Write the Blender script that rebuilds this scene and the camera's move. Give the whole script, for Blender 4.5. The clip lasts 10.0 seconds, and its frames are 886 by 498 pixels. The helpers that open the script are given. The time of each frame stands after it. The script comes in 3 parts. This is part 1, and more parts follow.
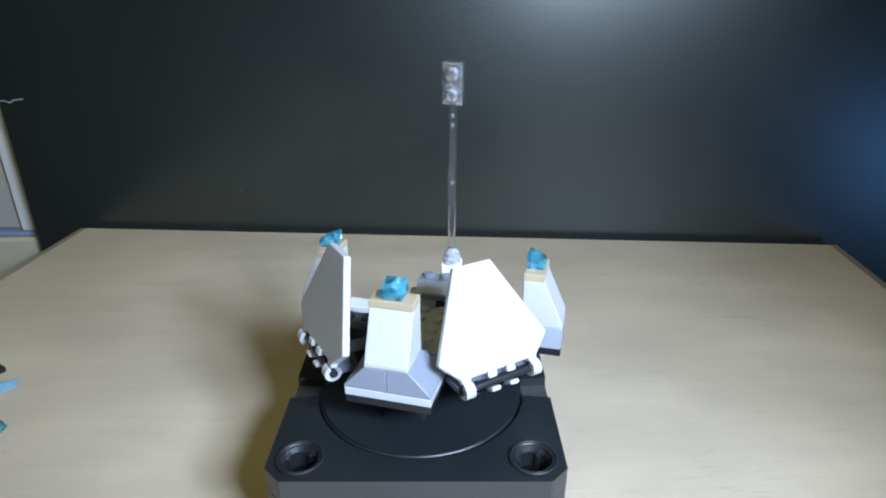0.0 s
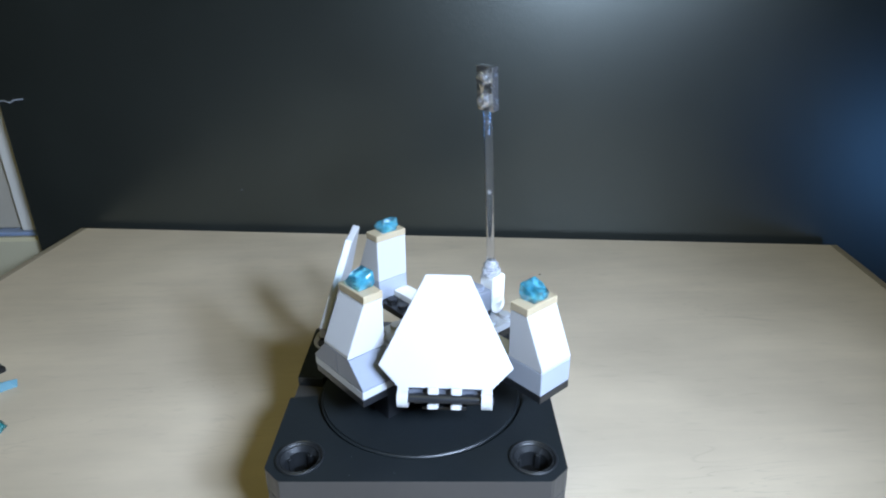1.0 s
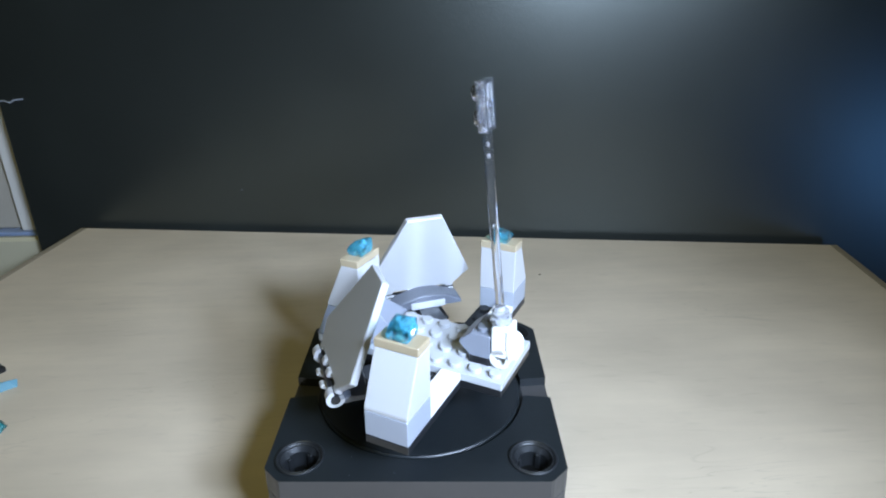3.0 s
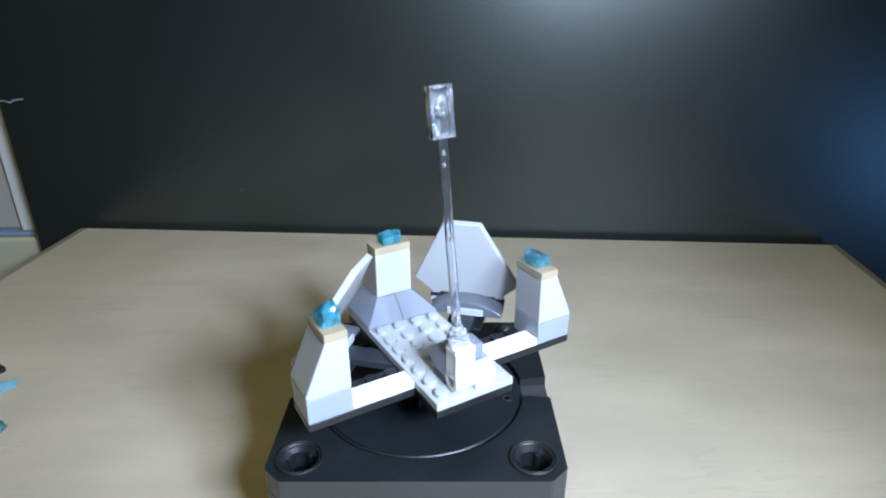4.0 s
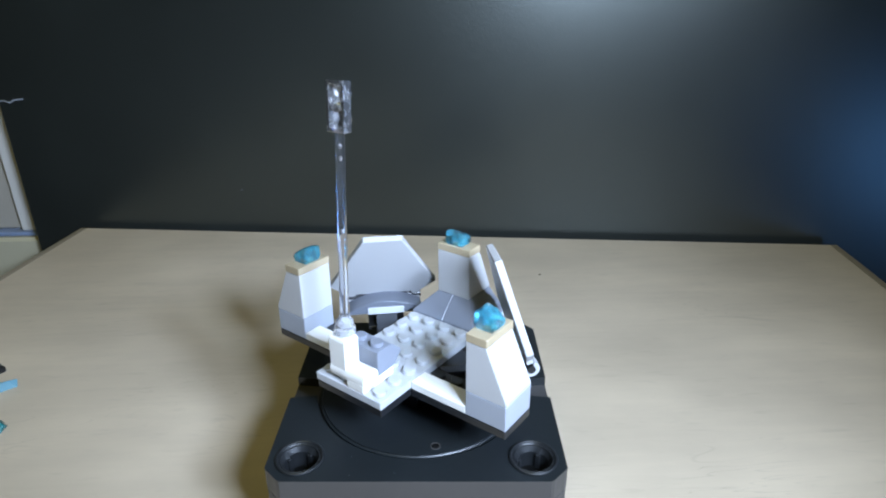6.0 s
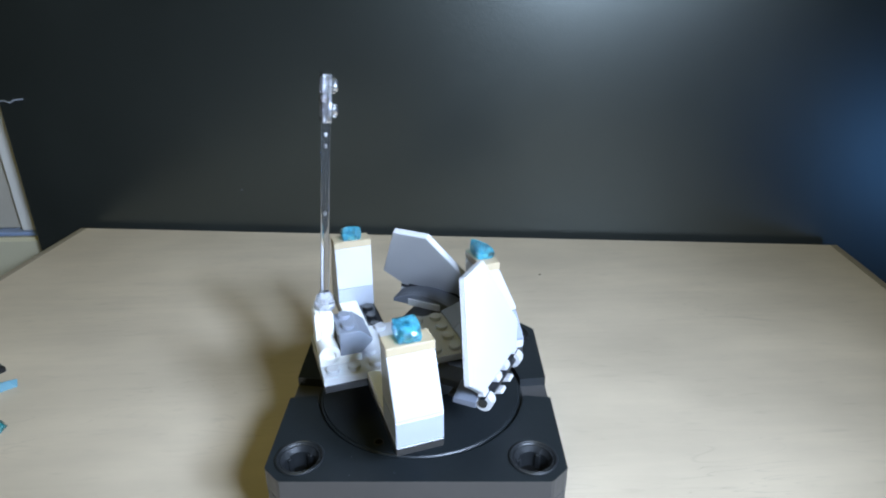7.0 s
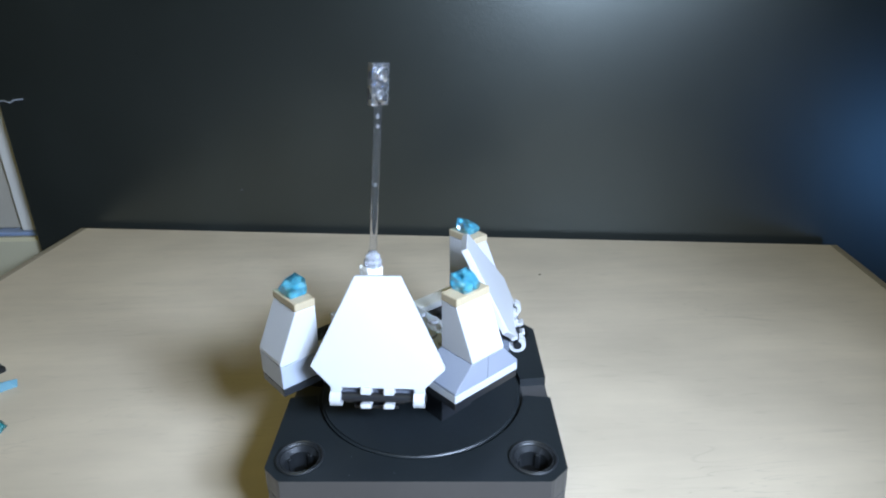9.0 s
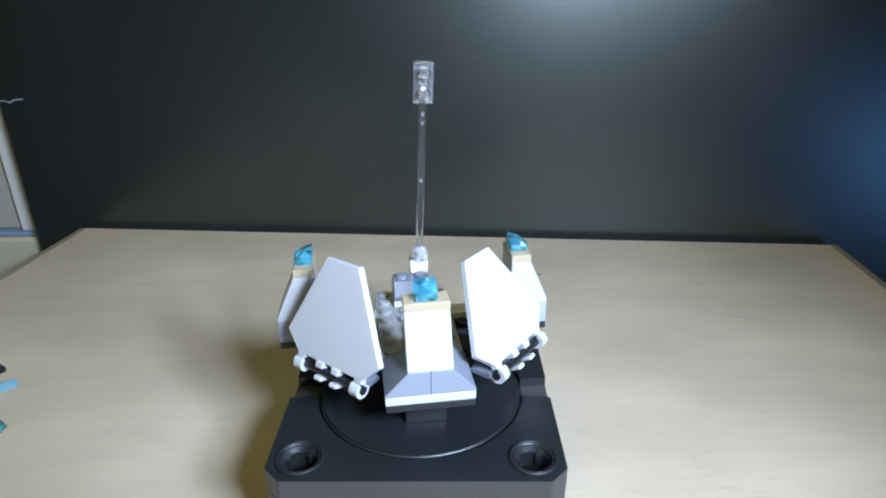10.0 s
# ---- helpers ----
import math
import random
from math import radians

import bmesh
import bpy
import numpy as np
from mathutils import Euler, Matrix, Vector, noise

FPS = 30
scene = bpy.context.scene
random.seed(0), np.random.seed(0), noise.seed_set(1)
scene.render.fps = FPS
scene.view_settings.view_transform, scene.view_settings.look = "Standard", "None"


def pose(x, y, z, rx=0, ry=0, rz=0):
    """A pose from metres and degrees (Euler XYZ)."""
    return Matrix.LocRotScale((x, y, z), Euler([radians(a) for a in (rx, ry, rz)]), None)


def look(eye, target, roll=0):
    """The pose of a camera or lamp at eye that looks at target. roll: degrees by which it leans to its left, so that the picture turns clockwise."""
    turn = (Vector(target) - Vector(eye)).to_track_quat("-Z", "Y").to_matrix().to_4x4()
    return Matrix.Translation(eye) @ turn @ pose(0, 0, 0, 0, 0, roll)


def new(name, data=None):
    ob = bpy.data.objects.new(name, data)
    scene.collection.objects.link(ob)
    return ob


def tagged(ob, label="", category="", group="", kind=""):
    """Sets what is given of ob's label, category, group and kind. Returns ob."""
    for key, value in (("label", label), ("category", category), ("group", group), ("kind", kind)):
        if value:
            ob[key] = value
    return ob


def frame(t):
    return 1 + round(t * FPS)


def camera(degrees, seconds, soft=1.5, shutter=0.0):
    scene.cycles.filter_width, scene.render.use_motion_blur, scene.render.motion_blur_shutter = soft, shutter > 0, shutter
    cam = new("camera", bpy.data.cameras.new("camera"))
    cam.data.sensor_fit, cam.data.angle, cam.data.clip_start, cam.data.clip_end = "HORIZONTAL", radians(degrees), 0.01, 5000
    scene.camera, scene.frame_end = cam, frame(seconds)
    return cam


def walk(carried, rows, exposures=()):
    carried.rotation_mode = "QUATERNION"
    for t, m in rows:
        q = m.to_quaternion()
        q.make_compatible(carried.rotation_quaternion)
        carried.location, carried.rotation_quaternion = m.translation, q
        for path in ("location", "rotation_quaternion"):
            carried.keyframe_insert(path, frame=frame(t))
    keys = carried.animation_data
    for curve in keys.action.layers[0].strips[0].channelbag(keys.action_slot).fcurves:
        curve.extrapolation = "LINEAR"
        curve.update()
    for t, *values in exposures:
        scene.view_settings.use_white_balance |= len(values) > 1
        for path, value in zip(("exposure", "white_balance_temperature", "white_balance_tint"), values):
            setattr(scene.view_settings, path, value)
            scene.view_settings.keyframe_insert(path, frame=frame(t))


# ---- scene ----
MM = 0.001
TABLE_Z = 0.740                 # table top above the room's floor
BOX_H = 45.0                    # turntable housing, mm
Z0 = TABLE_Z + BOX_H * MM       # top of the turntable

# ---- camera: stands still ----
cam = camera(71.47, 10.0, soft=2.0)
EYE = Vector((0.0, -0.21439, Z0 + 0.15683))
AIM = Vector((math.sin(0.0451) * math.cos(0.4116), math.cos(0.0451) * math.cos(0.4116), -math.sin(0.4116)))
CAM_POSE = look(EYE, EYE + AIM, -0.34)
EXPOSURES = [(0.0, 0.05), (2.5, 0.05), (4.5, 0.0), (5.5, 0.02), (7.0, 0.11), (10.0, 0.15)]
walk(cam, [(0.0, CAM_POSE), (10.0, CAM_POSE)], EXPOSURES)

# ---- light ----
world = bpy.data.worlds.new("room_air")
scene.world = world
world.use_nodes = True
world.node_tree.nodes["Background"].inputs[0].default_value = (0.9, 0.88, 0.8, 1)
world.node_tree.nodes["Background"].inputs[1].default_value = 0.03


def area_lamp(name, eye, target, sx, sy, watts, colour, spread=180):
    data = bpy.data.lights.new(name, "AREA")
    data.shape, data.size, data.size_y, data.energy, data.color, data.spread = "RECTANGLE", sx, sy, watts, colour, radians(spread)
    ob = new(name, data)
    ob.matrix_world = look(eye, target)
    return ob


KEY = (0.585, 0.755, 1.05)
POOL = (-0.08, 0.16, Z0)
area_lamp("desk_light", (0.112, -0.275, Z0 + 0.232), POOL, 0.055, 0.055, 0.98, KEY, 112)
area_lamp("side_light", (0.268, -0.350, Z0 + 0.300), POOL, 0.085, 0.085, 1.05, KEY, 84)
area_lamp("blue_window_light", (0.90, -0.75, Z0 - 0.21), (0.38, 0.256, Z0), 0.12, 0.16, 1.0, (0.13, 0.38, 1.0))
area_lamp("ceiling_light", (-0.3, -0.6, 2.36), (-0.3, -0.6, 0), 1.2, 0.6, 5.0, (1.0, 0.97, 0.40))


# ---- materials ----
def material(name, colour, rough=0.4, metal=0.0, transmission=0.0, ior=1.5, vary=0.06, scale=60.0, bump=0.02, stretch=(1, 1, 1), spec=0.5, bump_scale=None, rough_vary=0.08):
    m = bpy.data.materials.new(name)
    m.use_nodes = True
    nt = m.node_tree
    b = nt.nodes["Principled BSDF"]
    b.inputs["Metallic"].default_value = metal
    b.inputs["IOR"].default_value = ior
    b.inputs["Transmission Weight"].default_value = transmission
    b.inputs["Specular IOR Level"].default_value = spec
    tc = nt.nodes.new("ShaderNodeTexCoord")
    mp = nt.nodes.new("ShaderNodeMapping")
    mp.inputs["Scale"].default_value = stretch
    nt.links.new(tc.outputs["Object"], mp.inputs["Vector"])
    big = nt.nodes.new("ShaderNodeTexNoise")
    big.inputs["Scale"].default_value, big.inputs["Detail"].default_value = scale, 5
    fine = nt.nodes.new("ShaderNodeTexNoise")
    fine.inputs["Scale"].default_value, fine.inputs["Detail"].default_value = (bump_scale or scale * 12), 3
    for n in (big, fine):
        nt.links.new(mp.outputs[0], n.inputs["Vector"])
    ramp = nt.nodes.new("ShaderNodeValToRGB")
    lo = [max(0, c * (1 - vary)) for c in colour]
    hi = [min(1, c * (1 + vary)) for c in colour]
    ramp.color_ramp.elements[0].position, ramp.color_ramp.elements[0].color = 0.3, (*lo, 1)
    ramp.color_ramp.elements[1].position, ramp.color_ramp.elements[1].color = 0.7, (*hi, 1)
    nt.links.new(big.outputs["Fac"], ramp.inputs[0])
    nt.links.new(ramp.outputs[0], b.inputs["Base Color"])
    rr = nt.nodes.new("ShaderNodeMapRange")
    rr.inputs["To Min"].default_value, rr.inputs["To Max"].default_value = max(0.01, rough - rough_vary), min(1, rough + rough_vary)
    nt.links.new(fine.outputs["Fac"], rr.inputs["Value"])
    nt.links.new(rr.outputs[0], b.inputs["Roughness"])
    if bump:
        bp = nt.nodes.new("ShaderNodeBump")
        bp.inputs["Strength"].default_value, bp.inputs["Distance"].default_value = bump, 0.001
        nt.links.new(fine.outputs["Fac"], bp.inputs["Height"])
        nt.links.new(bp.outputs[0], b.inputs["Normal"])
    return m


# One white plastic in two tones; the lighter copy has stronger light painted in.
DIM_WHITE = material("dim_white_plastic", (0.435, 0.43, 0.43), 0.28, vary=0.01, bump=0.0, rough_vary=0.0)
LIT_WHITE = material("lit_white_plastic", (0.76, 0.74, 0.70), 0.25, vary=0.01, bump=0.0, rough_vary=0.0)
LIGHT_GREY = material("light_grey_plastic", (0.44, 0.45, 0.47), 0.22, vary=0.03, bump=0.0, rough_vary=0.03)
MID_GREY = material("mid_grey_plastic", (0.295, 0.315, 0.355), 0.30, vary=0.03, bump=0.0, rough_vary=0.03)
SLOPE_GREY = material("slope_grey_plastic", (0.20, 0.215, 0.255), 0.30, vary=0.03, bump=0.0, rough_vary=0.02)
DARK_GREY = material("dark_grey_plastic", (0.115, 0.125, 0.15), 0.32, vary=0.04, bump=0.0, rough_vary=0.03)
ARM_GREY = material("blue_black_plastic", (0.022, 0.025, 0.031), 0.30, vary=0.06, bump=0.0, rough_vary=0.03)
BLACK = material("black_plastic", (0.012, 0.013, 0.015), 0.30, vary=0.10, bump=0.0, rough_vary=0.03)
TAN = material("tan_plastic", (0.37, 0.295, 0.19), 0.30, vary=0.03, bump=0.0, rough_vary=0.03)
BLUE_CLEAR = material("clear_blue_plastic", (0.19, 0.77, 1.0), 0.03, transmission=0.72, ior=1.5, vary=0.03, bump=0.0, rough_vary=0.02)
tint = BLUE_CLEAR.node_tree
gem = tint.nodes["Principled BSDF"]
gem.inputs["Coat Weight"].default_value, gem.inputs["Coat IOR"].default_value, gem.inputs["Coat Roughness"].default_value = 1.0, 2.0, 0.16


def faceted(mat, scale, amount):
    """Tilt the surface at random, cell by cell, like moulded facets."""
    nt = mat.node_tree
    b = nt.nodes["Principled BSDF"]
    cells = nt.nodes.new("ShaderNodeTexVoronoi")
    cells.inputs["Scale"].default_value = scale
    nt.links.new(next(n for n in nt.nodes if n.bl_idname == "ShaderNodeTexCoord").outputs["Object"], cells.inputs["Vector"])
    tilt = nt.nodes.new("ShaderNodeVectorMath")
    tilt.operation = "SUBTRACT"
    tilt.inputs[1].default_value = (0.5, 0.5, 0.5)
    nt.links.new(cells.outputs["Color"], tilt.inputs[0])
    size = nt.nodes.new("ShaderNodeVectorMath")
    size.operation = "SCALE"
    size.inputs["Scale"].default_value = amount
    nt.links.new(tilt.outputs[0], size.inputs[0])
    geo = nt.nodes.new("ShaderNodeNewGeometry")
    add = nt.nodes.new("ShaderNodeVectorMath")
    nt.links.new(geo.outputs["Normal"], add.inputs[0])
    nt.links.new(size.outputs[0], add.inputs[1])
    unit = nt.nodes.new("ShaderNodeVectorMath")
    unit.operation = "NORMALIZE"
    nt.links.new(add.outputs[0], unit.inputs[0])
    nt.links.new(unit.outputs[0], b.inputs["Normal"])
    nt.links.new(unit.outputs[0], b.inputs["Coat Normal"])


faceted(BLUE_CLEAR, 480.0, 1.7)
glass_out = next(n for n in tint.nodes if n.bl_idname == "ShaderNodeOutputMaterial")
see_through = tint.nodes.new("ShaderNodeBsdfTransparent")
see_through.inputs[0].default_value = (0.40, 0.86, 1.0, 1)
blend = tint.nodes.new("ShaderNodeMixShader")
blend.inputs[0].default_value = 0.64
tint.links.new(see_through.outputs[0], blend.inputs[1])
tint.links.new(tint.nodes["Principled BSDF"].outputs[0], blend.inputs[2])
tint.links.new(blend.outputs[0], glass_out.inputs["Surface"])
PALE_BLUE = material("pale_blue_plastic", (0.22, 0.45, 0.54), 0.2, transmission=0.35, vary=0.05, bump=0.0)
HAZY = material("hazy_clear_plastic", (0.94, 0.95, 1.0), 0.04, transmission=0.96, ior=1.45, spec=0.8, vary=0.0, bump=0.0, rough_vary=0.03)
CLEAR = material("clear_plastic", (0.95, 0.96, 1.0), 0.06, transmission=0.985, ior=1.33, vary=0.0, bump=0.0, rough_vary=0.02)
for clear in (HAZY, CLEAR):
    shell = clear.node_tree.nodes["Principled BSDF"]
    shell.inputs["Coat Weight"].default_value, shell.inputs["Coat IOR"].default_value, shell.inputs["Coat Roughness"].default_value = 0.6, 1.6, 0.05
HAZY.node_tree.nodes["Principled BSDF"].inputs["Coat Roughness"].default_value = 0.24
HAZY.node_tree.nodes["Principled BSDF"].inputs["Coat IOR"].default_value = 2.1
HAZY.node_tree.nodes["Principled BSDF"].inputs["Coat Weight"].default_value = 0.9
faceted(HAZY, 480.0, 0.30)
FROST = material("frosted_clear_plastic", (0.94, 0.95, 1.0), 0.08, transmission=0.74, ior=1.3, vary=0.0, bump=0.0, rough_vary=0.03)
faceted(FROST, 600.0, 0.9)
TEAL = material("teal_plastic", (0.01, 0.22, 0.22), 0.2, transmission=0.4, vary=0.05, bump=0.0)
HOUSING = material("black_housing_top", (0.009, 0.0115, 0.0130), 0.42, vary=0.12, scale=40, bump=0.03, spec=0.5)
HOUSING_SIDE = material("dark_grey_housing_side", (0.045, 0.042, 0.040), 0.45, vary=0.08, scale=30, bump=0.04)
# Near-black that paints the disc hole's shade; bores and crumb share it.
PIT = material("matt_black_hole", (0.004, 0.004, 0.004), 0.9, vary=0.05, bump=0.0, spec=0.1)
SOCKET = material("black_socket", (0.010, 0.011, 0.012), 0.42, vary=0.10)
BOARD = material("black_board_paint", (0.0185, 0.0210, 0.0190), 0.325, ior=1.6, vary=0.16, scale=9, bump=0.04, bump_scale=700, spec=0.70, rough_vary=0.05)
BOARD.node_tree.nodes["Principled BSDF"].inputs["Specular Tint"].default_value = (0.95, 1.0, 0.90, 1)
PAINT_WHITE = material("white_trim_paint", (0.66, 0.63, 0.58), 0.45, vary=0.03, scale=8)
DOOR_GREY = material("pale_grey_door_paint", (0.42, 0.38, 0.32), 0.5, vary=0.04, scale=5)
BLUE_STRIP = material("blue_grey_strip", (0.22, 0.28, 0.42), 0.4, vary=0.05, scale=10)
CREAM = material("cream_paint", (0.52, 0.47, 0.33), 0.5, vary=0.05, scale=6)
# Dark tone for the unseen walls, to keep bounce light low.
WALL = material("wall_paint", (0.12, 0.118, 0.11), 0.8, vary=0.04, scale=3, bump=0.1)
FLOOR = material("floor_boards", (0.22, 0.16, 0.11), 0.5, vary=0.25, scale=5, stretch=(1, 8, 1))
CEIL = material("ceiling_paint", (0.40, 0.39, 0.36), 0.85, vary=0.03, scale=3)
LEG = material("table_leg_steel", (0.10, 0.10, 0.11), 0.4, metal=0.8)


def table_wood():
    """Pale maple laminate: long grain across, faint flecks and scuffs."""
    m = material("pale_maple_laminate", (0.565, 0.462, 0.338), 0.42, vary=0.13, scale=9, stretch=(1.0, 1.9, 1.0), bump=0.03, bump_scale=260, spec=0.3)
    nt = m.node_tree
    b = nt.nodes["Principled BSDF"]
    ramp = b.inputs["Base Color"].links[0].from_node
    tc = next(n for n in nt.nodes if n.bl_idname == "ShaderNodeTexCoord")
    mp = nt.nodes.new("ShaderNodeMapping")
    mp.inputs["Scale"].default_value = (3.0, 40.0, 1.0)
    nt.links.new(tc.outputs["Object"], mp.inputs[0])
    grain = nt.nodes.new("ShaderNodeTexNoise")
    grain.inputs["Scale"].default_value, grain.inputs["Detail"].default_value, grain.inputs["Distortion"].default_value = 4.0, 6, 0.6
    nt.links.new(mp.outputs[0], grain.inputs["Vector"])
    r2 = nt.nodes.new("ShaderNodeMapRange")
    r2.inputs["From Min"].default_value, r2.inputs["From Max"].default_value = 0.35, 0.75
    r2.inputs["To Min"].default_value, r2.inputs["To Max"].default_value = 0.97, 1.02
    nt.links.new(grain.outputs["Fac"], r2.inputs["Value"])
    mix = nt.nodes.new("ShaderNodeVectorMath")
    mix.operation = "SCALE"
    nt.links.new(ramp.outputs[0], mix.inputs[0])
    nt.links.new(r2.outputs[0], mix.inputs["Scale"])
    # sparse short flecks along the grain
    mp2 = nt.nodes.new("ShaderNodeMapping")
    mp2.inputs["Scale"].default_value = (14.0, 70.0, 1.0)
    nt.links.new(tc.outputs["Object"], mp2.inputs[0])
    fleck = nt.nodes.new("ShaderNodeTexNoise")
    fleck.inputs["Scale"].default_value, fleck.inputs["Detail"].default_value = 3.0, 2
    nt.links.new(mp2.outputs[0], fleck.inputs["Vector"])
    r3 = nt.nodes.new("ShaderNodeMapRange")
    r3.inputs["From Min"].default_value, r3.inputs["From Max"].default_value = 0.62, 0.74
    r3.inputs["To Min"].default_value, r3.inputs["To Max"].default_value = 1.0, 0.93
    nt.links.new(fleck.outputs["Fac"], r3.inputs["Value"])
    mix2 = nt.nodes.new("ShaderNodeVectorMath")
    mix2.operation = "SCALE"
    nt.links.new(mix.outputs[0], mix2.inputs[0])
    nt.links.new(r3.outputs[0], mix2.inputs["Scale"])
    # thin wavering growth lines, in patches
    mp3 = nt.nodes.new("ShaderNodeMapping")
    mp3.inputs["Scale"].default_value = (3.0, 26.0, 1.0)
    nt.links.new(tc.outputs["Object"], mp3.inputs[0])
    swirl = nt.nodes.new("ShaderNodeTexNoise")
    swirl.inputs["Scale"].default_value, swirl.inputs["Detail"].default_value, swirl.inputs["Distortion"].default_value = 1.6, 3, 0.8
    nt.links.new(mp3.outputs[0], swirl.inputs["Vector"])
    rings = nt.nodes.new("ShaderNodeMath")
    rings.operation = "MULTIPLY"
    rings.inputs[1].default_value = 14.0
    nt.links.new(swirl.outputs["Fac"], rings.inputs[0])
    saw = nt.nodes.new("ShaderNodeMath")
    saw.operation = "PINGPONG"
    saw.inputs[1].default_value = 0.5
    nt.links.new(rings.outputs[0], saw.inputs[0])
    thin = nt.nodes.new("ShaderNodeMapRange")
    thin.inputs["From Min"].default_value, thin.inputs["From Max"].default_value = 0.0, 0.07
    thin.inputs["To Min"].default_value, thin.inputs["To Max"].default_value = 0.12, 0.0
    nt.links.new(saw.outputs[0], thin.inputs["Value"])
    where = nt.nodes.new("ShaderNodeTexNoise")
    where.inputs["Scale"].default_value, where.inputs["Detail"].default_value = 11.0, 3
    nt.links.new(tc.outputs["Object"], where.inputs["Vector"])
    patch = nt.nodes.new("ShaderNodeMapRange")
    patch.inputs["From Min"].default_value, patch.inputs["From Max"].default_value = 0.50, 0.66
    nt.links.new(where.outputs["Fac"], patch.inputs["Value"])
    lines = nt.nodes.new("ShaderNodeMath")
    lines.operation = "MULTIPLY"
    nt.links.new(thin.outputs[0], lines.inputs[0])
    nt.links.new(patch.outputs[0], lines.inputs[1])
    keep = nt.nodes.new("ShaderNodeMath")
    keep.operation = "SUBTRACT"
    keep.inputs[0].default_value = 1.0
    nt.links.new(lines.outputs[0], keep.inputs[1])
    mix3 = nt.nodes.new("ShaderNodeVectorMath")
    mix3.operation = "SCALE"
    nt.links.new(mix2.outputs[0], mix3.inputs[0])
    nt.links.new(keep.outputs[0], mix3.inputs["Scale"])
    nt.links.new(mix3.outputs[0], b.inputs["Base Color"])
    return m


MAPLE = table_wood()
BAND = material("maple_edge_band", (0.27, 0.22, 0.15), 0.45, vary=0.08, scale=20)


# ---- mesh helpers (millimetres) ----
def mesh_object(name, bm, mat, parent=None):
    bmesh.ops.recalc_face_normals(bm, faces=bm.faces)
    bm.transform(Matrix.Scale(MM, 4))
    me = bpy.data.meshes.new(name)
    bm.to_mesh(me)
    bm.free()
    me.materials.append(mat)
    ob = new(name, me)
    if parent:
        ob.parent = parent
    return ob


def part(name, bm, mat, parent, label=""):
    return tagged(mesh_object(name, bm, mat, parent), label)


def merge(bm, other):
    me = bpy.data.meshes.new("tmp")
    other.to_mesh(me)
    other.free()
    bm.from_mesh(me)
    bpy.data.meshes.remove(me)
    return bm


def bevel_all(bm, width, segments=1):
    if width > 0:
        sharp = [e for e in bm.edges if len(e.link_faces) == 2 and e.calc_face_angle(0) > 0.35]
        bmesh.ops.bevel(bm, geom=sharp, offset=width, segments=segments, affect="EDGES", clamp_overlap=True)
    return bm


def box(x0, x1, y0, y1, z0, z1, bevel=0.25):
    bm = bmesh.new()
    bmesh.ops.create_cube(bm, size=1)
    for v in bm.verts:
        v.co = Vector((x0 + (v.co.x + 0.5) * (x1 - x0), y0 + (v.co.y + 0.5) * (y1 - y0), z0 + (v.co.z + 0.5) * (z1 - z0)))
    return bevel_all(bm, bevel)


def hull(points, bevel=0.25):
    bm = bmesh.new()
    for p in points:
        bm.verts.new(p)
    res = bmesh.ops.convex_hull(bm, input=bm.verts)
    junk = [g for g in res["geom_interior"] if isinstance(g, bmesh.types.BMVert)]
    if junk:
        bmesh.ops.delete(bm, geom=junk, context="VERTS")
    bmesh.ops.recalc_face_normals(bm, faces=bm.faces)
    bmesh.ops.dissolve_limit(bm, angle_limit=0.02, verts=bm.verts, edges=bm.edges)
    return bevel_all(bm, bevel)


def prism(profile, a, b, axis="x", bevel=0.25):
    """A profile of (u, v) pushed along an axis from a to b."""
    bm = bmesh.new()

    def at(u, v, w):
        return {"x": (w, u, v), "y": (u, w, v), "z": (u, v, w)}[axis]
    lo = [bm.verts.new(at(u, v, a)) for u, v in profile]
    hi = [bm.verts.new(at(u, v, b)) for u, v in profile]
    n = len(profile)
    bm.faces.new(lo[::-1])
    bm.faces.new(hi)
    for i in range(n):
        bm.faces.new((lo[i], lo[(i + 1) % n], hi[(i + 1) % n], hi[i]))
    bmesh.ops.recalc_face_normals(bm, faces=bm.faces)
    return bevel_all(bm, bevel)


def rod(p, q, r, n=20, r2=None, bevel=0.0):
    p, q = Vector(p), Vector(q)
    bm = bmesh.new()
    bmesh.ops.create_cone(bm, cap_ends=True, segments=n, radius1=r, radius2=r if r2 is None else r2, depth=(q - p).length)
    if bevel:
        bevel_all(bm, bevel)
    bm.transform(Matrix.Translation((p + q) / 2) @ (q - p).to_track_quat("Z", "Y").to_matrix().to_4x4())
    return bm


def tube(p, q, r, hole, n=24, start=0.0, sweep=360.0):
    """A pipe (or an open C of it) from p to q."""
    p, q = Vector(p), Vector(q)
    bm = bmesh.new()
    full = sweep >= 359.9
    k = n if full else n + 1
    rows = []
    for i in range(k):
        a = radians(start + sweep * i / n)
        c, s = math.cos(a), math.sin(a)
        rows.append([bm.verts.new((rad * c, rad * s, z)) for rad, z in ((r, 0), (r, 1), (hole, 1), (hole, 0))])
    for i in range(k if full else k - 1):
        u, v = rows[i], rows[(i + 1) % k]
        for j in range(4):
            bm.faces.new((u[j], v[j], v[(j + 1) % 4], u[(j + 1) % 4]))
    if not full:
        bm.faces.new(rows[0])
        bm.faces.new(rows[-1][::-1])
    bmesh.ops.recalc_face_normals(bm, faces=bm.faces)
    d = q - p
    for v in bm.verts:
        v.co.z *= d.length
    bm.transform(Matrix.Translation(p) @ d.to_track_quat("Z", "Y").to_matrix().to_4x4())
    return bm


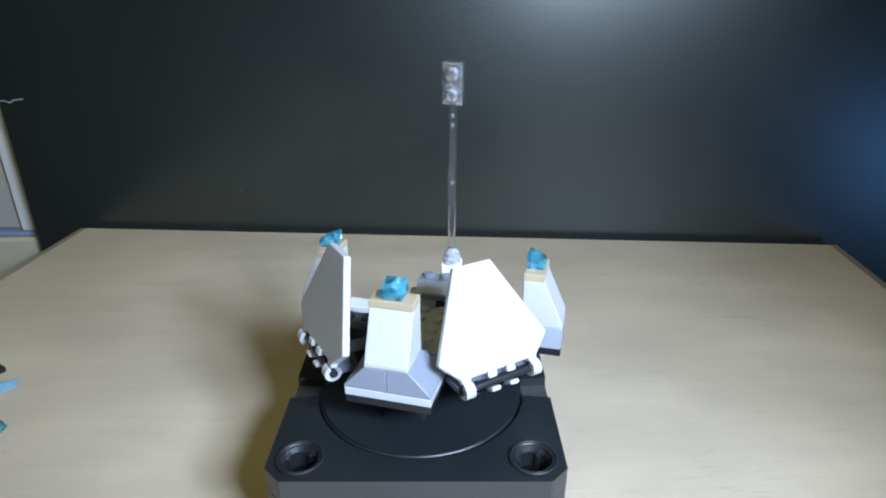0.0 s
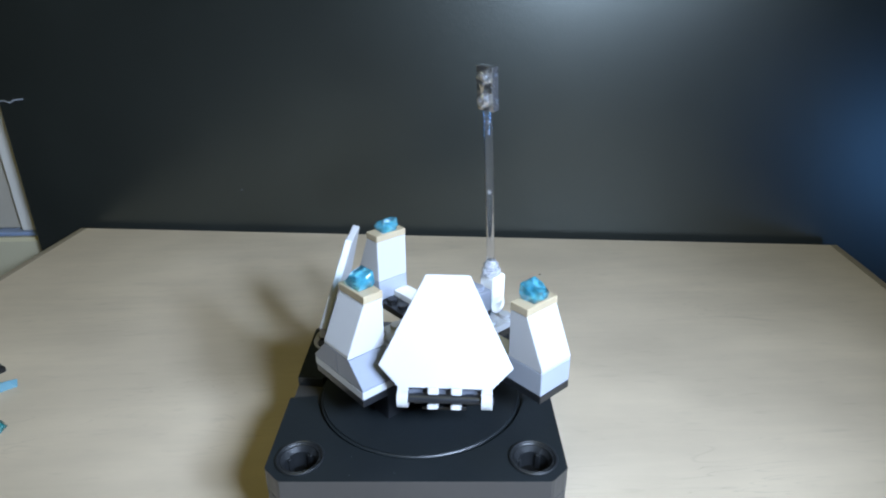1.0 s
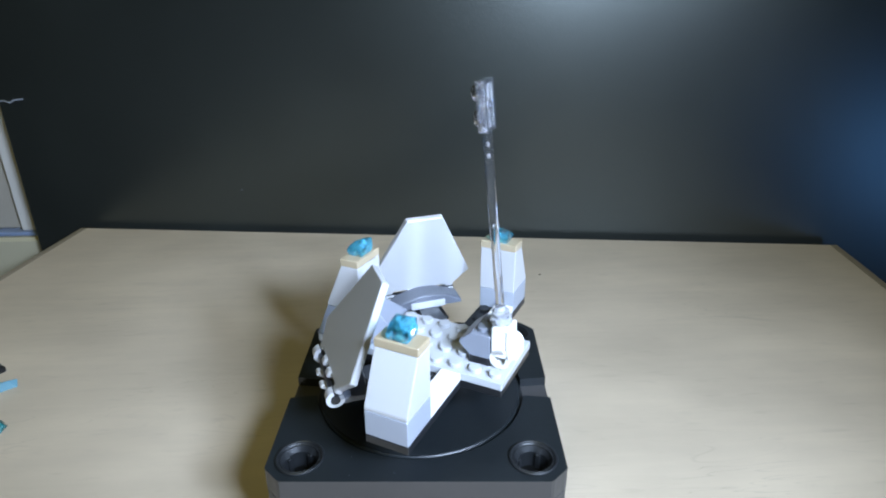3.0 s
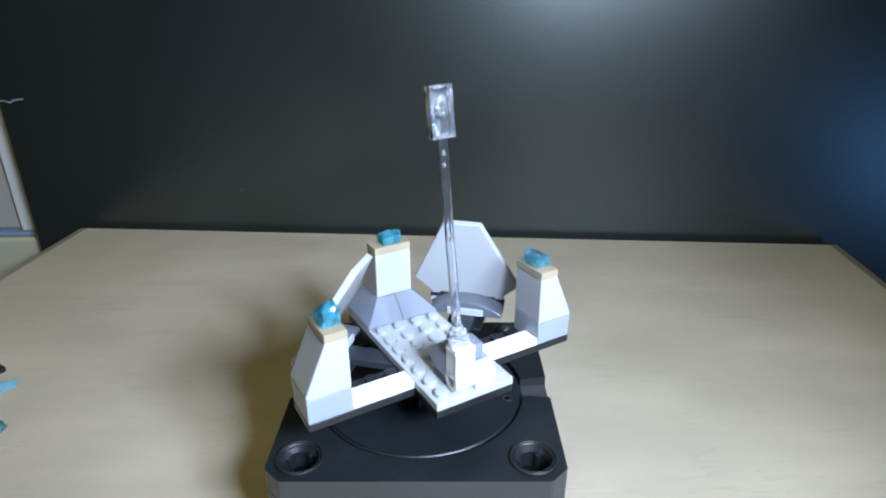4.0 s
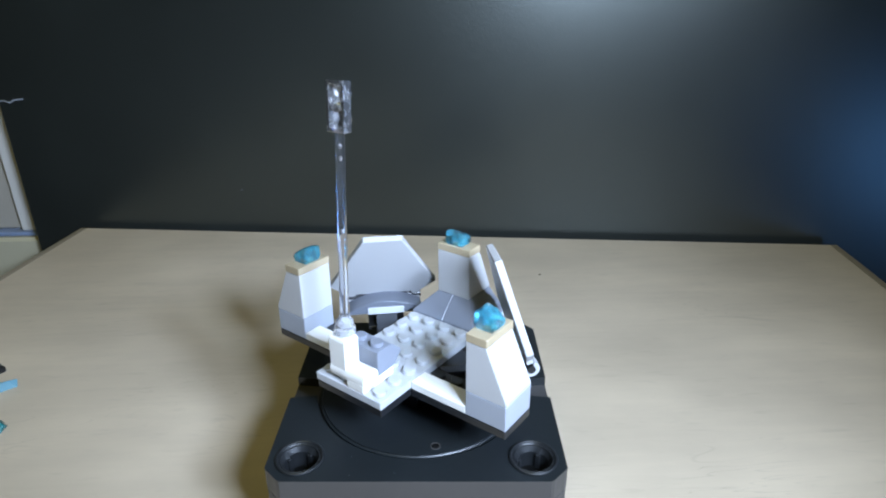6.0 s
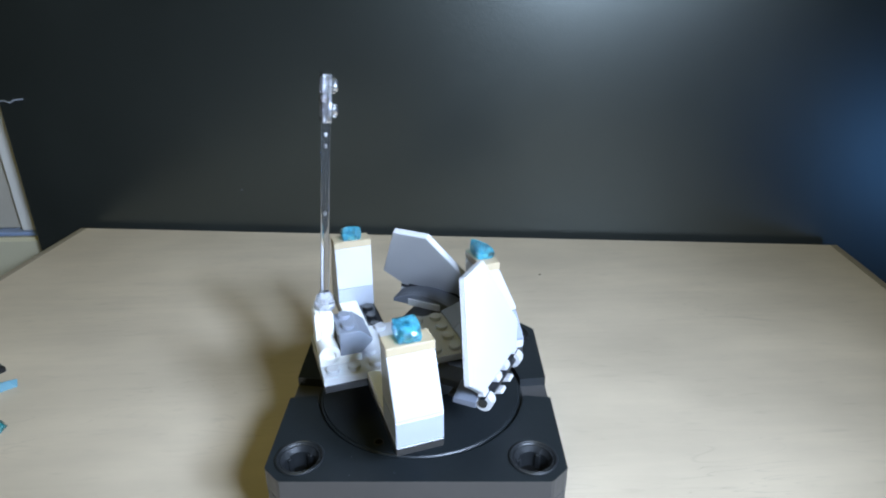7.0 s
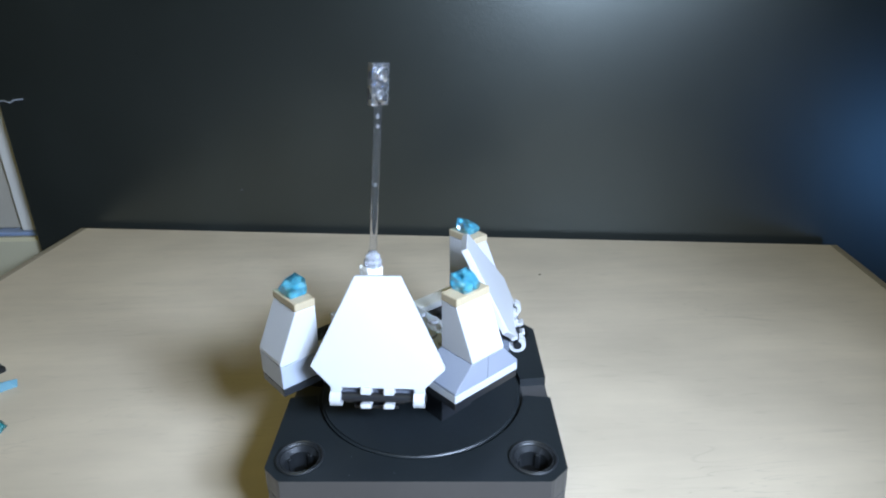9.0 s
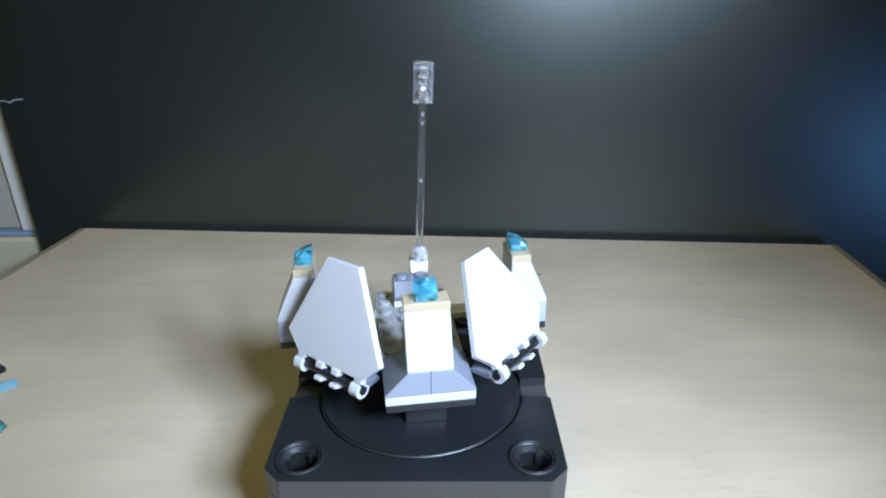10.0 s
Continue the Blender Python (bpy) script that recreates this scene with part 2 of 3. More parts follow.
def torus(c, major, minor, n=40, k=10):
    bm = bmesh.new()
    rows = []
    for i in range(n):
        a = 2 * math.pi * i / n
        rows.append([bm.verts.new((c[0] + (major + minor * math.cos(b)) * math.cos(a), c[1] + (major + minor * math.cos(b)) * math.sin(a), c[2] + minor * math.sin(b)))
                     for b in (2 * math.pi * j / k for j in range(k))])
    for i in range(n):
        for j in range(k):
            bm.faces.new((rows[i][j], rows[(i + 1) % n][j], rows[(i + 1) % n][(j + 1) % k], rows[i][(j + 1) % k]))
    return bm


STUD_MESHES = {}


def add_studs(owner, mat, xs, ys, z):
    """Round studs on a plate or brick, each a part of its own on one shared mesh."""
    if mat.name not in STUD_MESHES:
        first = mesh_object("stud", rod((0, 0, -0.05), (0, 0, 1.75), 2.42, 20, bevel=0.22), mat)
        STUD_MESHES[mat.name] = first.data
        bpy.data.objects.remove(first)
    for x in xs:
        for y in ys:
            ob = new("stud", STUD_MESHES[mat.name])
            ob.parent = owner
            ob.location = (x * MM, y * MM, z * MM)
            tagged(ob)


def turned(bm, m):
    bm.transform(m)
    return bm


def steps(a, n, d=8.0):
    return [a + d * (i + 0.5) for i in range(n)]


# ---- room ----
# Unseen room added round the set; its dark walls hold bounce light down.
def room():
    def slab(name, x0, x1, y0, y1, z0, z1, mat, label, cat):
        bm = box(x0 * 1000, x1 * 1000, y0 * 1000, y1 * 1000, z0 * 1000, z1 * 1000, 0)
        return tagged(mesh_object(name, bm, mat), label, cat, kind="structure")
    slab("floor", -2.0, 2.2, -2.2, 1.6, -0.1, 0.0, FLOOR, "brown wooden floor of the room", "floor")
    slab("ceiling", -2.0, 2.2, -2.2, 1.6, 2.4, 2.5, CEIL, "plain off-white painted ceiling", "ceiling")
    slab("wall_north", -2.0, 2.2, 1.5, 1.6, 0.0, 2.4, WALL, "plain dark wall added out of view", "wall")
    slab("wall_south", -2.0, 2.2, -2.2, -2.1, 0.0, 2.4, WALL, "plain dark wall added out of view", "wall")
    slab("wall_west", -2.0, -1.9, -2.1, 1.5, 0.0, 2.4, WALL, "plain dark wall added out of view", "wall")
    slab("wall_east", 2.1, 2.2, -2.1, 1.5, 0.0, 2.4, WALL, "plain dark wall added out of view", "wall")


# back edge and side edges of the table, mm, on its own top
TABLE = [(-300.6, 315.1), (345.6, 237.3)]


def table():
    """Corners follow the two far corners; the sides run towards the camera."""
    a, b = Vector(TABLE[0]), Vector(TABLE[1])
    along = (b - a).normalized()
    left = Vector((-313.1, 215.6)) - a
    left.normalize()
    right = Vector((336.3, 166.4)) - b
    right.normalize()
    ring = [a, b, b + right * 860, a + left * 860]
    thing = new("table")
    thing.location = (0, 0, TABLE_Z)
    tagged(thing, "pale maple laminate table with straight edges", "table")
    part("tabletop", prism([(p.x, p.y) for p in ring], -28, 0, "z", 1.2), MAPLE, thing)
    for p, q in ((ring[1], ring[2]), (ring[3], ring[0])):
        d = (q - p).normalized()
        n = Vector((d.y, -d.x)) * -1
        c = [p + d * 1.5 + n * -0.2, q - d * 1.5 + n * -0.2, q - d * 1.5 + n * -5.5, p + d * 1.5 + n * -5.5]
        part("edge_band", prism([(v.x, v.y) for v in c], -1.5, 0.25, "z", 0.1), BAND, thing, "darker edge band")
    mid = sum(ring, Vector((0, 0))) / 4
    for p in ring:
        q = p + (mid - p) * 0.12
        part("leg", box(q.x - 22, q.x + 22, q.y - 22, q.y + 22, -740, -28, 2), LEG, thing)


# the board stands parallel to the table's far edge, turned about its own edge beside the door
BOARD_PIVOT = Vector((-0.3615, 0.3451, 0))
BOARD_TURN = Matrix.Translation((-0.3516, 0.3298, Z0)) @ Matrix.Rotation(math.atan2(-77.8, 646.2), 4, "Z") @ Matrix.Translation(-BOARD_PIVOT)


def backdrop():
    thing = mesh_object("backdrop", box(-361.5, 980, 345.1, 357, -740 - BOX_H, 900, 1.0), BOARD)
    thing.matrix_world = BOARD_TURN
    tagged(thing, "large matt black board standing upright behind the table", "backdrop", kind="structure")


def door():
    """White casing, pale door and a sill beside the black board."""
    thing = new("door_1")
    thing.location = (0, 0, Z0)
    tagged(thing, "pale grey door with white casing and blue strip", "door", kind="structure")
    y = 352
    part("casing", box(-379, -363, y, y + 22, -62, 1100, 2), PAINT_WHITE, thing, "white painted casing")
    part("door_leaf", box(-1100, -379.2, y + 8, y + 30, -62, 1100, 2), DOOR_GREY, thing, "pale grey door leaf")
    part("strip", box(-1100, -364, y - 1, y + 30, -66.5, -62.2, 1), BLUE_STRIP, thing, "blue-grey strip below the door")
    ledge = mesh_object("baseboard", box(-1100, -362, y - 6, y + 60, -785, -66.7, 3), CREAM)
    ledge.location = (0, 0, Z0)
    tagged(ledge, "cream painted ledge under the pale door", "ledge", kind="structure")


# ---- turntable ----
HALF, CH = 53.3, 6.2
DISC_R = 41.4


def turntable():
    thing = new("turntable")
    thing.matrix_world = pose(0, 0, TABLE_Z, 0, 0, -3.0)
    tagged(thing, "square black turntable with round disc on the table", "turntable")
    h = BOX_H
    outline = [(-HALF + CH, -HALF), (HALF - CH, -HALF), (HALF, -HALF + CH), (HALF, HALF - CH), (HALF - CH, HALF), (-HALF + CH, HALF), (-HALF, HALF - CH), (-HALF, -HALF + CH)]
    body = prism(outline, 0, h - 9, "z", 0.6)
    part("lower_housing", body, HOUSING_SIDE, thing, "dark grey housing side")
    # upper plate with a round well, two side grooves and four socket bores
    g, gd = 6.0, 4.0
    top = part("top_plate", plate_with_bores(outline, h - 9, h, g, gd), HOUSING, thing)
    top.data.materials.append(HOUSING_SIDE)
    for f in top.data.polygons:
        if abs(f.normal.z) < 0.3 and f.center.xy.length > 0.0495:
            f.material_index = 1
        # Groove floors take the lighter side grey, painting in the lit groove face.
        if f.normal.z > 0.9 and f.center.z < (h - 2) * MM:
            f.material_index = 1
    part("well_floor", rod((0, 0, h - 9), (0, 0, h - 3.2), DISC_R + 1.25, 72), SOCKET, thing)
    for sx in (-1, 1):
        for sy in (-1, 1):
            x, y = sx * 41.8, sy * 42.0
            sock = part("socket", socket_cup(x, y, h), SOCKET, thing)
            part("rim", torus((x, y, h + 0.30), 8.25, 0.60), SOCKET, sock, "glossy black rim")
            part("inner_rim", torus((x, y, h - 0.1), 7.0, 0.32), SOCKET, sock)
            for k in range(4):
                a = k * math.pi / 2 + 0.3 + math.pi / 4
                c = Vector((x + 5.1 * math.cos(a), y + 5.1 * math.sin(a), 0))
                part("lug", turned(box(-0.5, 0.8, -0.9, 0.9, h - 9, h - 2.6, 0.2), Matrix.Translation(c) @ Matrix.Rotation(a, 4, "Z")), SOCKET, sock)
            part("bore_floor", rod((x, y, h - 9), (x, y, h - 8.6), 6.0, 24), PIT, sock)
    disc = new("disc", disc_mesh())
    disc.parent = thing
    # The lip's lighter grey paints the bright crescent on the hole's edge.
    part("index_hole", tube((26.8, -24.8, -1.0), (26.8, -24.8, 0.30), 1.9, 1.55, 20), HOUSING_SIDE, disc, "small round hole lip with its highlight painted as paler grey")
    # The disc is solid: a black disc on top paints the hole's shade.
    part("hole_shade", rod((26.8, -24.8, -0.5), (26.8, -24.8, 0.06), 1.52, 20), PIT, disc, "black disc drawn as the shade in the hole")
    return thing, disc


def socket_cup(x, y, h):
    """A flanged cup whose wall slopes in to a rounded square opening."""
    bm = bmesh.new()
    n = 48
    rings = []
    for i in range(n):
        a = 2 * math.pi * i / n
        sq = 5.0 + 0.9 * abs(math.cos(2 * (a - 0.3))) ** 0.5
        run = [(8.65, h - 8.9), (8.65, h + 0.35), (7.5, h + 0.35), (6.9, h - 0.3), (sq, h - 2.2), (sq * 0.97, h - 8.9)]
        rings.append([bm.verts.new((x + r * math.cos(a), y + r * math.sin(a), z)) for r, z in run])
    for i in range(n):
        u, v = rings[i], rings[(i + 1) % n]
        for k in range(6):
            bm.faces.new((u[k], v[k], v[(k + 1) % 6], u[(k + 1) % 6]))
    return bm


def plate_with_bores(outline, z0, z1, g, gd):
    """Top plate cut from a fine grid of cells: an outline with round well, grooves and bores, made of sectors."""
    bm = bmesh.new()
    rw = DISC_R + 1.3

    def rim(a):
        c, s = math.cos(a), math.sin(a)
        d = min(HALF / max(abs(c), 1e-9), HALF / max(abs(s), 1e-9), (2 * HALF - CH) / (abs(c) + abs(s)))
        return d * c, d * s
    n = 288
    hole = 8.7
    for i in range(n):
        a0, a1 = 2 * math.pi * i / n, 2 * math.pi * (i + 1) / n
        p0, p1 = (rw * math.cos(a0), rw * math.sin(a0)), (rw * math.cos(a1), rw * math.sin(a1))
        q0, q1 = rim(a0), rim(a1)
        midy = (p0[1] + p1[1] + q0[1] + q1[1]) / 4
        top = z1 - (gd if abs(midy) < g else 0)

        def cut(p, q):
            """Bits of the segment p-q that lie outside the corner bores."""
            sx, sy = math.copysign(41.8, p[0]), math.copysign(42.0, p[1])
            dx, dy = q[0] - p[0], q[1] - p[1]
            A, B, C = dx * dx + dy * dy, 2 * (dx * (p[0] - sx) + dy * (p[1] - sy)), (p[0] - sx) ** 2 + (p[1] - sy) ** 2 - hole ** 2
            D = B * B - 4 * A * C
            if D <= 0:
                t = min(1, max(0, -B / (2 * A)))
                return t, t
            return max(0, (-B - D ** 0.5) / (2 * A)), min(1, (-B + D ** 0.5) / (2 * A))
        s0, s1 = cut(p0, q0), cut(p1, q1)

        def lerp(p, q, t):
            return (p[0] + (q[0] - p[0]) * t, p[1] + (q[1] - p[1]) * t)
        bands = [((0, 0), (1, 1))]
        if s0[1] - s0[0] > 0 or s1[1] - s1[0] > 0:
            bands = [((0, 0), (s0[0], s1[0])), ((s0[1], s1[1]), (1, 1))]
        for (b00, b01), (b10, b11) in bands:
            ring = [lerp(p0, q0, b00), lerp(p0, q0, b10), lerp(p1, q1, b11), lerp(p1, q1, b01)]
            up = [bm.verts.new((*p, top)) for p in ring]
            dn = [bm.verts.new((*p, z0)) for p in ring]
            try:
                bm.faces.new(up)
                bm.faces.new(dn[::-1])
                for k in range(4):
                    bm.faces.new((dn[k], dn[(k + 1) % 4], up[(k + 1) % 4], up[k]))
            except ValueError:
                pass
    bmesh.ops.remove_doubles(bm, verts=bm.verts, dist=0.002)
    bmesh.ops.dissolve_degenerate(bm, dist=0.002, edges=bm.edges)
    return bm


def disc_mesh():
    """Turning disc with a rounded rim, its small blind hole only drawn by parts on top; its top is the level of the
    housing's top.
    """
    bm = bmesh.new()
    bmesh.ops.create_cone(bm, cap_ends=True, segments=120, radius1=DISC_R, radius2=DISC_R, depth=3.0)
    bm.transform(Matrix.Translation((0, 0, -1.5)))
    rim = [e for e in bm.edges if all(v.co.z > -0.1 for v in e.verts)]
    bmesh.ops.bevel(bm, geom=rim, offset=0.9, segments=3, affect="EDGES")
    bmesh.ops.recalc_face_normals(bm, faces=bm.faces)
    bm.transform(Matrix.Scale(MM, 4))
    me = bpy.data.meshes.new("disc")
    bm.to_mesh(me)
    bm.free()
    me.materials.append(HOUSING)
    return me


# ---- toy model of building bricks ----
CX = 0.3                       # middle line of the model beside the turning axis
YF = -41.4                     # front edge of its long plate
ZA, ZB, ZC = 18.2, 21.4, 24.6  # bottom plates, light plates, upper deck


def crystal(parent, x, y, z, turn):
    """A faceted clear blue rock whose top slopes outwards."""
    bm = hull([(-3.0, -3.5, 0.05), (-3.0, 3.5, 0.05), (3.0, -3.5, 0.05), (3.0, 3.5, 0.05), (-3.6, -4.1, 2.2), (-3.7, 4.0, 2.0), (3.7, -3.8, 1.9), (3.6, 3.9, 2.2),
               (-3.6, -3.8, 6.0), (-3.4, 3.7, 6.3), (-2.2, -2.4, 6.3), (-2.3, 1.5, 6.7), (0.5, -4.0, 4.6), (0.2, 4.1, 4.8), (3.3, -2.2, 3.9), (3.1, 2.8, 3.5), (0.9, 0.5, 5.2)], 0.0)
    merge(bm, hull([(-1.7, -2.6, 0.3), (-1.7, 2.6, 0.3), (1.9, -2.4, 0.3), (1.9, 2.6, 0.3), (-1.9, -1.8, 3.6), (-1.6, 2.0, 3.9), (1.5, -1.6, 2.3), (1.3, 1.7, 2.6)], 0.0))
    bm.transform(pose(x, y, z, 0, 0, turn))
    return part("crystal", bm, BLUE_CLEAR, parent, "clear bright blue faceted crystal")


def panel(parent, side, lean, dx, dy, dz):
    """Six-sided shield on a black bar; side +1 or -1, lean towards the middle."""
    u = Vector((side * math.sqrt(0.5), math.sqrt(0.5), 0))
    v = Vector((0, 0, 1)).cross(u)
    base = Vector((CX, -17.4, 0)) + u * 51.3 + Vector((dx, dy, 23.4 + dz))
    upright = (Vector((0, 0, 1)) * math.cos(radians(lean)) - u * math.sin(radians(lean)))
    out = v.cross(upright)
    if out.dot(u) < 0:
        out = -out
    m = Matrix.Translation(base) @ Matrix((v, upright, out)).transposed().to_4x4()
    outline = [(-16.2, 3.6), (16.2, 3.6), (23.5, 11), (7.9, 43), (-7.9, 43), (-23.5, 11)]
    shield = part("shield", turned(prism(outline, -1.2, 1.6, "z", 0.35), m), DIM_WHITE, parent, "white six-sided shield panel")
    for x0 in (-14.5, 14.5):
        c = tube((0, 0, x0 - 1.9), (0, 0, x0 + 1.9), 3.3, 1.7, 20, start=-140, sweep=250)
        c.transform(Matrix(((0, 0, 1, 0), (1, 0, 0, 0), (0, 1, 0, 0), (0, 0, 0, 1))))
        merge(c, box(x0 - 1.9, x0 + 1.9, 2.2, 4.4, -1.2, 1.6, 0.3))
        part("clip", turned(c, m), DIM_WHITE, shield)
    for x0 in (-4.0, 4.0):
        c = box(x0 - 1.9, x0 + 1.9, 1.5, 4.2, -1.6, 2.6, 0.4)
        merge(c, box(x0 - 1.9, x0 + 1.9, -3.4, -1.7, -1.6, 2.6, 0.4))
        merge(c, box(x0 - 1.9, x0 + 1.9, -3.2, 3.6, -2.4, -1.6, 0.2))
        part("clip", turned(c, m), DIM_WHITE, shield)
    part("bar", turned(rod((-17, 0, 0), (17, 0, 0), 1.6, 20), m), BLACK, shield, "black bar through the clips")


def arm(parent, side):
    """Black diagonal arm with a dark grey wedge at its end."""
    u = Vector((side * math.sqrt(0.5), math.sqrt(0.5), 0))
    v = Vector((0, 0, 1)).cross(u)
    m = Matrix.Translation((CX, -17.4, 0)) @ Matrix((u, v, Vector((0, 0, 1)))).transposed().to_4x4()
    part("arm_plate", turned(box(14, 47, -4.6, 4.6, ZA - 0.1, ZB - 0.15), m), ARM_GREY, parent, "blue-black diagonal arm plate")
    h = box(34.5, 48.2, -8, 8, ZA - 1.5, ZA - 0.15)
    merge(h, box(48.0, 50.8, -10.5, -7.5, ZB - 0.4, ZC - 0.4, 0.2))
    merge(h, box(48.0, 50.8, 7.5, 10.5, ZB - 0.4, ZC - 0.4, 0.2))
    part("handle_plate", turned(h, m), BLACK, parent)
    zb = ZB - 0.1
    pts = []
    for i in range(13):
        y = -16 + 32 * i / 12
        rise = 1.9 + 4.3 * (1 - (y / 16) ** 2)
        pts += [(40.0, y, zb), (48.6, y, zb), (40.0, y, zb + rise - 0.5), (41.6, y, zb + rise), (48.6, y, zb + rise + 0.5)]
    wedge = part("wedge", turned(hull(pts, 0.15), m), DARK_GREY, parent, "dark grey bowed slope brick")
    part("wedge_lip", turned(box(39.2, 40.6, -8, 8, zb + 0.05, zb + 3.2, 0.2), m), LIGHT_GREY, wedge, "paler grey front face")


def side_tower(parent, side):
    """Grey brick, white sloped brick, tan plate."""
    def xs(a, b):
        return sorted((CX + side * a, CX + side * b))
    x0, x1 = xs(40, 56)
    y0, y1 = YF + 16, YF + 32
    part("tower_brick", box(x0, x1, y0, y1, ZB, ZB + 9.55), MID_GREY, parent, "blue-grey brick")
    prof = [(CX + side * 40, ZB + 9.6), (CX + side * 56, ZB + 9.6), (CX + side * 56, ZB + 11.0), (CX + side * 48, ZB + 28.8), (CX + side * 40, ZB + 28.8)]
    part("tower_slope", prism(prof, y0, y1, "y", 0.3), DIM_WHITE, parent, "white sloped brick")
    x2, x3 = xs(39.9, 48.1)
    cap = box(x2, x3, y0 - 0.1, y1 + 0.1, ZB + 28.85, ZB + 32.0)
    cap = part("cap_plate", cap, TAN, parent, "tan plate")
    add_studs(cap, TAN, [CX + side * 44], [(y0 + y1) / 2], ZB + 32.0)
    crystal(parent, CX + side * 44, (y0 + y1) / 2, ZB + 32.0, 0 if side > 0 else 180)
    a, b = xs(16.1, 39.9)
    part("tile", box(a, b, y0, y0 + 7.9, ZB, ZB + 3.15), LIT_WHITE, parent, "smooth white tile")
    c, d = xs(16.1, 56)
    base = part("side_plate", box(c, d, y0, y1, ZA, ZB - 0.05), BLACK, parent, "black studded plate")
    add_studs(base, BLACK, [CX + side * (16 + 4 + 8 * i) for i in range(3)], [y0 + 12], ZB - 0.05)


def rear_tower(parent):
    y0, y1 = YF + 64, YF + 80
    for s in (-1, 1):
        x_in, x_out, x_top = CX, CX + s * 16, CX + s * 8
        pts = [(x_in, y0 - 8, ZC), (x_in, y1, ZC), (x_out, y0 - 8, ZC), (x_out, y1, ZC), (x_in, y0 - 8, ZC + 1.0), (x_out, y0 - 8, ZC + 1.0), (x_out, y1, ZC + 1.0),
               (x_in, y0, ZC + 9.55), (x_top, y0, ZC + 9.55), (x_in, y1, ZC + 9.55), (x_top, y1, ZC + 9.55)]
        part("corner_slope", hull([(p[0] + s * 0.06, *p[1:]) for p in pts], 0.22), SLOPE_GREY, parent, "blue-grey corner slope brick")
    prof = [(y0, ZC + 9.6), (y1, ZC + 9.6), (y1, ZC + 11.0), (y0 + 8, ZC + 28.8), (y0, ZC + 28.8)]
    part("tower_slope", prism(prof, CX - 8, CX + 8, "x", 0.3), DIM_WHITE, parent, "white sloped brick")
    cap = box(CX - 8.1, CX + 8.1, y0 - 0.1, y0 + 8.1, ZC + 28.85, ZC + 32.0)
    cap = part("cap_plate", cap, TAN, parent, "tan plate")
    add_studs(cap, TAN, [CX], [y0 + 4], ZC + 32.0)
    crystal(parent, CX, y0 + 4, ZC + 32.0, 90)


def mast(parent):
    """Clear mast: a bar with a bead at its foot and a two-stud plate at its head."""
    foot, head = Vector((-4.2, -36.2, 43.5)), Vector((-6.35, -29.6, 114.0))
    d = (head - foot).normalized()
    stem = part("mast", rod(foot, head, 1.6, 24, bevel=0.2), CLEAR, parent, "clear plastic rod")
    bead = rod(foot - d * 0.8, foot + d * 2.0, 3.9, 28, bevel=0.35)
    merge(bead, rod(foot + d * 1.9, foot + d * 4.6, 3.2, 28, bevel=0.5))
    merge(bead, rod(foot + d * 4.5, foot + d * 6.2, 2.4, 24, r2=1.9, bevel=0.2))
    part("round_plate", bead, FROST, stem, "clear round plate at the foot of the rod")
    for k in (0.92, 0.865, 0.52):
        spot = bmesh.new()
        bmesh.ops.create_uvsphere(spot, u_segments=10, v_segments=8, radius=0.6)
        spot.transform(Matrix.Translation(foot + (head - foot) * k) @ d.to_track_quat("Z", "Y").to_matrix().to_4x4() @ Matrix.Diagonal((0.8, 0.8, 1.5, 1)))
        part("bubble", spot, DIM_WHITE, stem, "pale mark inside the clear rod")
    side = Vector((1, 0, 0))
    back = d.cross(side) * -1
    if back.y < 0:
        back = -back
    side = d.cross(back)
    m = Matrix.Translation(head - d * 1.2) @ Matrix((side, back, d)).transposed().to_4x4()
    # hollow plate: four walls, a back sheet, two studs behind
    bm = box(-4, 4, 0.2, 1.4, 0, 16, 0.15)
    for b in ((-4, -2.8, -1.8, 0.3, 0, 16), (2.8, 4, -1.8, 0.3, 0, 16), (-2.8, 2.8, -1.8, 0.3, 0, 1.2), (-2.8, 2.8, -1.8, 0.3, 14.8, 16)):
        merge(bm, box(*b, 0.1))
    merge(bm, tube((0, -1.8, 8), (0, 0.3, 8), 1.6, 0.9, 16))
    for z in (4, 12):
        merge(bm, rod((0, 1.3, z), (0, 3.8, z), 2.6, 24, bevel=0.7))
    part("head_plate", turned(bm, m), HAZY, stem, "clear two-stud plate")


